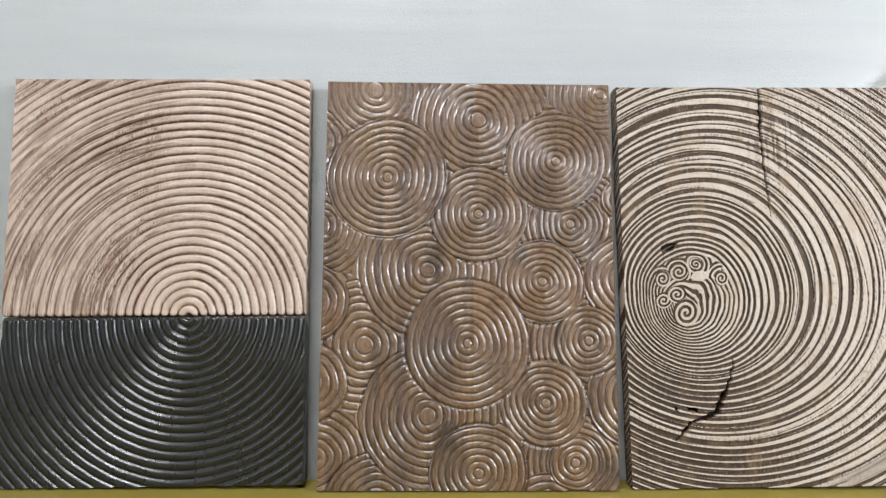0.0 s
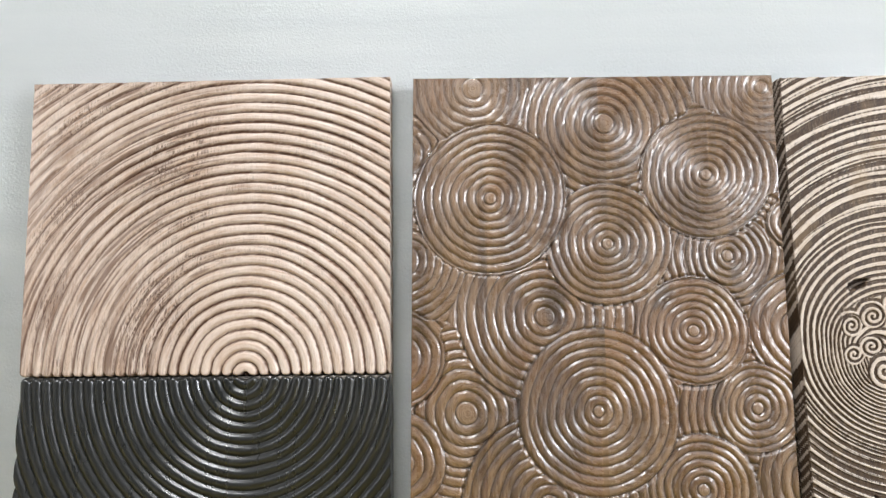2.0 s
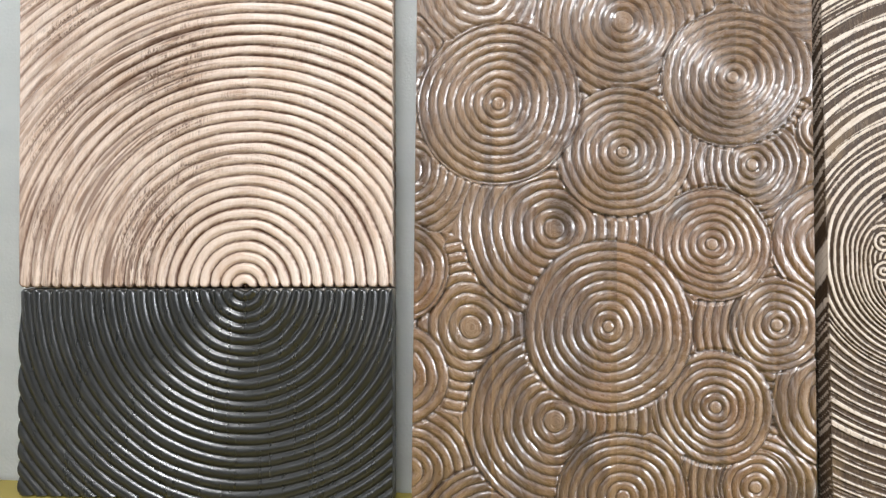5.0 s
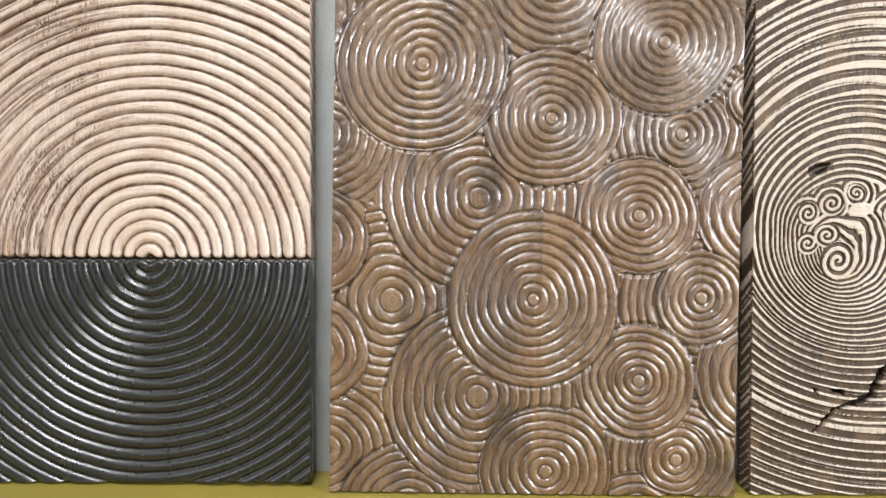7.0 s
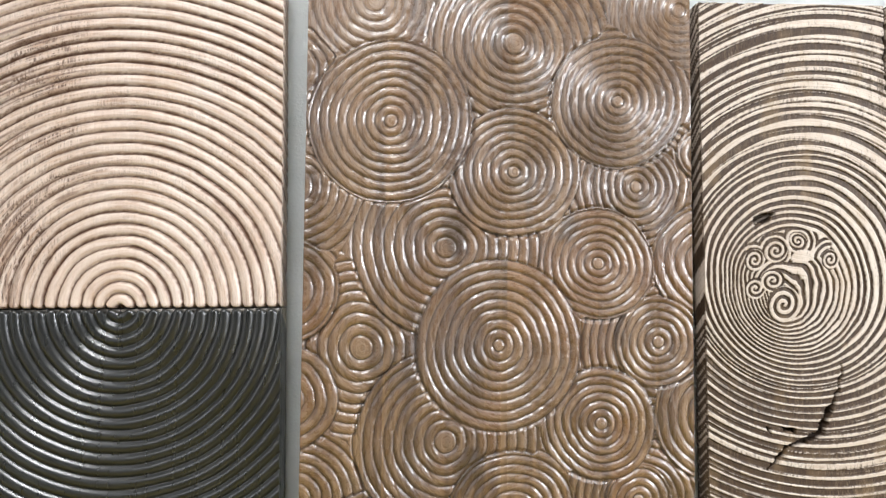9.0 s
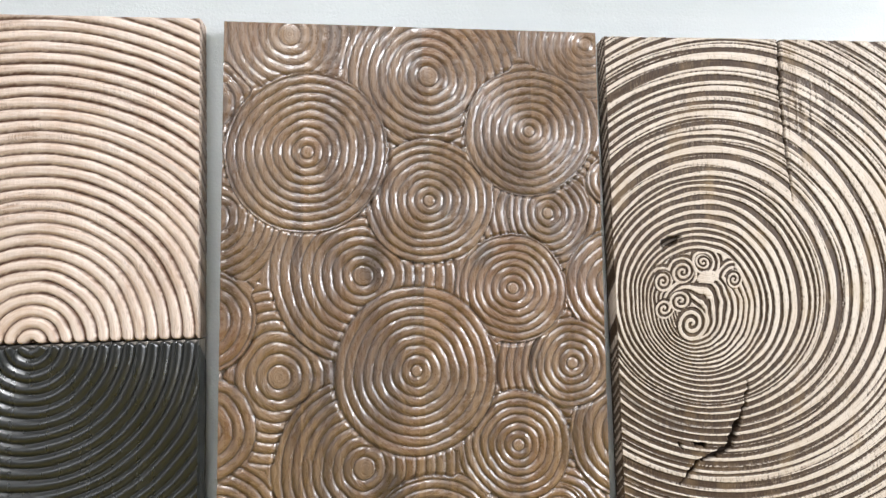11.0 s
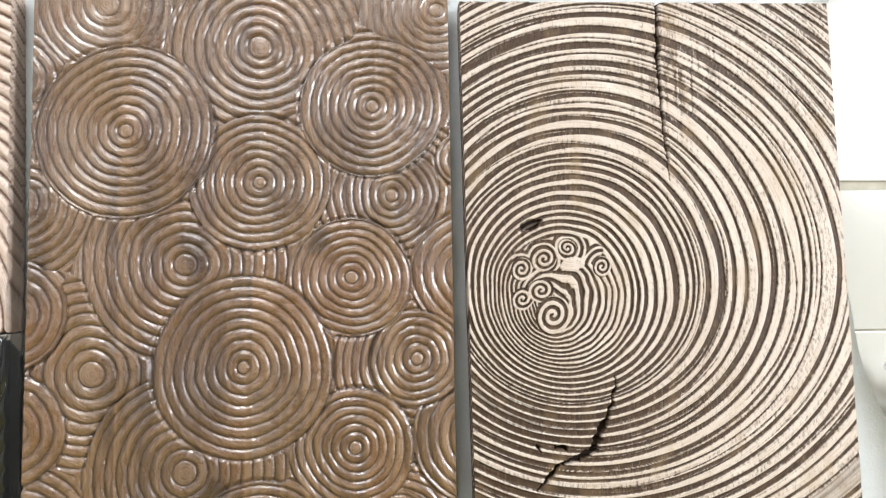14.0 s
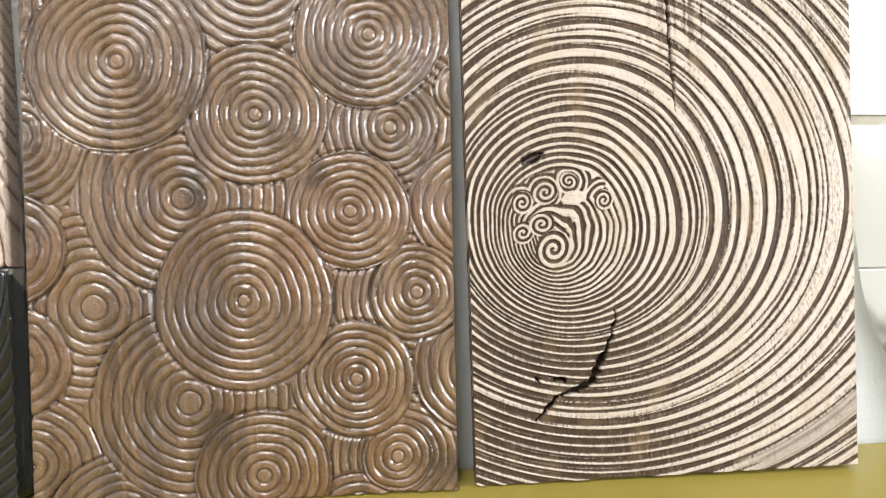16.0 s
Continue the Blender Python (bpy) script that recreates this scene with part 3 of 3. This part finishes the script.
    brown_patch = smooth(0.246, 0.249, s) * smooth(0.265, 0.262, s) * smooth(0.19, 0.23, u) * (1 - smooth(0.15, 0.2, w))
    stain = stain * (1 - 0.9 * brown_patch)
    # the heart: dark ground, a bare patch, and curls with a raised rim
    ground = smooth(1.05, 0.9, np.hypot((u - 0.070) / 0.036, (w - 0.2200) / 0.0125) + (ripple(u * 120, w * 120, 58) - 0.5) * 0.3)
    off = np.full(u.shape, 1.0)
    for cu, cw, r, way, start in CURLS:
        off = np.minimum(off, np.hypot(u - cu, w - cw) - r)
    wrap = smooth(0.35, -0.05, np.cos(2 * np.pi * (off + (ripple(u * 90, w * 90, 59) - 0.5) * 0.002) / 0.0046 + 3.3))
    stain = stain * (1 - ground) + wrap * ground
    bare = smooth(0.0068, 0.0058, np.hypot((u - 0.080) * 0.62, (w - 0.2120) * 1.25) + (ripple(u * 130, w * 130, 60) - 0.5) * 0.003)
    stain = stain * (1 - 0.95 * bare)
    for cu, cw, r, way, start in CURLS:
        dx, dz = u - cu, w - cw
        d = np.hypot(dx, dz) * (1 + 0.06 * np.cos(2 * np.arctan2(dz, dx) + start))
        spin = np.cos(2 * np.pi * (d - r * 0.9) / (0.0012 + 0.34 * r) - way * (np.mod(way * (np.arctan2(dz, dx) + start), 2 * np.pi)) * way)
        k = smooth(r + 0.0004, r - 0.0004, d)
        stain = stain * (1 - k) + smooth(0.15, -0.25, spin) * k
    pit = near_line(u, w, ((0.1099, 0.1264, 0.2), (0.1066, 0.1141, 0.55), (0.1027, 0.0993, 0.7), (0.0958, 0.0868, 1.0), (0.0894, 0.0744, 1.0), (0.078, 0.0677, 0.85), (0.062, 0.0642, 0.45), (0.0562, 0.0568, 0.75), (0.0465, 0.0459, 0.15)), 0.0034)
    pit = np.maximum(pit, near_line(u, w, ((0.1563, 0.418, 0.9), (0.1548, 0.3925, 1.0), (0.1555, 0.381, 1.4), (0.154, 0.3715, 0.9), (0.1552, 0.339, 0.8), (0.1561, 0.316, 0.9), (0.1579, 0.293, 0.6), (0.1591, 0.275, 0.15)), 0.0017, 0.35))
    pit = np.maximum(pit, near_line(u, w, ((0.043, 0.2405, 0.7), (0.049, 0.2430, 1.0), (0.057, 0.2455, 0.3)), 0.0058) * 0.85)
    pit = np.maximum(pit, near_line(u, w, ((0.0605, 0.0769, 0.5), (0.066, 0.0772, 1.0), (0.0705, 0.0745, 0.2)), 0.0026))
    pit = np.maximum(pit, near_line(u, w, ((0.0482, 0.0805, 0.3), (0.0487, 0.0765, 0.9), (0.0495, 0.072, 0.2)), 0.0014))
    h = 0.0012 * smooth(0.1, 0.9, stain) * (0.25 + 0.75 * smooth(0.297, 0.285, u)) + pit * 0.004
    return h, stain, np.maximum(pit, brown_patch * (0.42 + 0.5 * (fine - 0.5))), (s, np.abs(a) * s)


sliced = holder("trunk_slice_panel", TIP @ pose(0.3135, 0.004, -0.002, 0, -0.7, 0), "cream and dark brown panel carved like an enlarged cracked trunk slice", "wall panel", PANELS)
for a, b in ((0.0, 0.1590), (0.1590, 0.297)):
    carved("board", slice_field, a, b, 0.0, 0.4165, THICK, 0.0005, BURNT, sliced, side_cut=0.12, joined=(a > 0, b < 0.297))

# ---- behind the panels ----


def foam_sheet():
    """A soft sheet leaning with the panels; its free right edge runs down in a curve and turns forward a little."""
    bm = bmesh.new()
    rows, cols = 60, 40
    def right(w):
        lift = min(1.0, max(0.0, (w - 0.400) / 0.06))
        return 0.60 + 0.055 * lift * lift * (3 - 2 * lift) + 0.098 * max(0.0, (0.34 - w) / 0.34) ** 1.5 + 0.004 * math.sin(w * 40)
    grid = []
    for i in range(rows + 1):
        w = -0.0065 + 0.66 * i / rows
        row = []
        for j in range(cols + 1):
            u = -0.85 + (right(w) + 0.85) * j / cols
            sag = 0.0008 * noise.noise((u * 6, w * 5, 0.3)) + 0.0005 * noise.noise((u * 20, w * 17, 2.0))
            # the foot stands further back, most of all at the free end
            end = min(1.0, max(0.0, (u - 0.50) / 0.15))
            foot = (0.011 + 0.013 * end) * max(0.0, 1 - w / 0.42)
            row.append(bm.verts.new((u, 0.0208 + foot + sag, w)))
        grid.append(row)
    for i in range(rows):
        for j in range(cols):
            bm.faces.new((grid[i][j], grid[i][j + 1], grid[i + 1][j + 1], grid[i + 1][j])).smooth = True
    back = bmesh.ops.solidify(bm, geom=bm.faces[:], thickness=-0.008)
    ob = part("foam_sheet", bm, FOAM, None)
    ob.matrix_world = TIP
    return tagged(ob, "white packing foam sheet leaning against the tiled wall", "foam sheet")


foam_sheet()

hose_curve = bpy.data.curves.new("hose", "CURVE")
hose_curve.dimensions, hose_curve.bevel_depth, hose_curve.bevel_resolution = "3D", 0.0055, 4
line = hose_curve.splines.new("BEZIER")
line.bezier_points.add(2)
for p, at in zip(line.bezier_points, ((0.705, 0.088, 0.108), (0.735, 0.085, 0.086), (0.82, 0.085, 0.074))):
    p.co, p.handle_left_type, p.handle_right_type = at, "AUTO", "AUTO"
tagged(new("plastic_hose", hose_curve), "white plastic hose lying on a brown wooden block", "hose")

block = part("wooden_block", box(0.716, 0.98, 0.055, 0.1, TOP, 0.068, 0.003), BROWN, None)
tagged(block, "dark brown wooden block on the counter by the wall", "wooden block")

# ---- wall tiles ----
tile_meshes = {}


def tile(x, z, width, height):
    key = (round(width, 3), round(height, 3))
    if key not in tile_meshes:
        bm = box(0, width, Y1 - 0.0005, Y1 + 0.004, 0, height, 0.0008)
        tile_meshes[key] = bpy.data.meshes.new("tile")
        bm.to_mesh(tile_meshes[key])
        bm.free()
        tile_meshes[key].materials.append(TILE)
    ob = new("tile", tile_meshes[key])
    ob.location = (x, 0, z)
    ob.parent = wall


for low, high in ((TOP, 0.1355), (0.1375, 0.2685), (0.277, 0.575), (0.577, 0.875), (0.877, 1.175)):
    x = -1.65
    while x < 2.0:
        tile(x, low, 0.298, high - low)
        x += 0.3
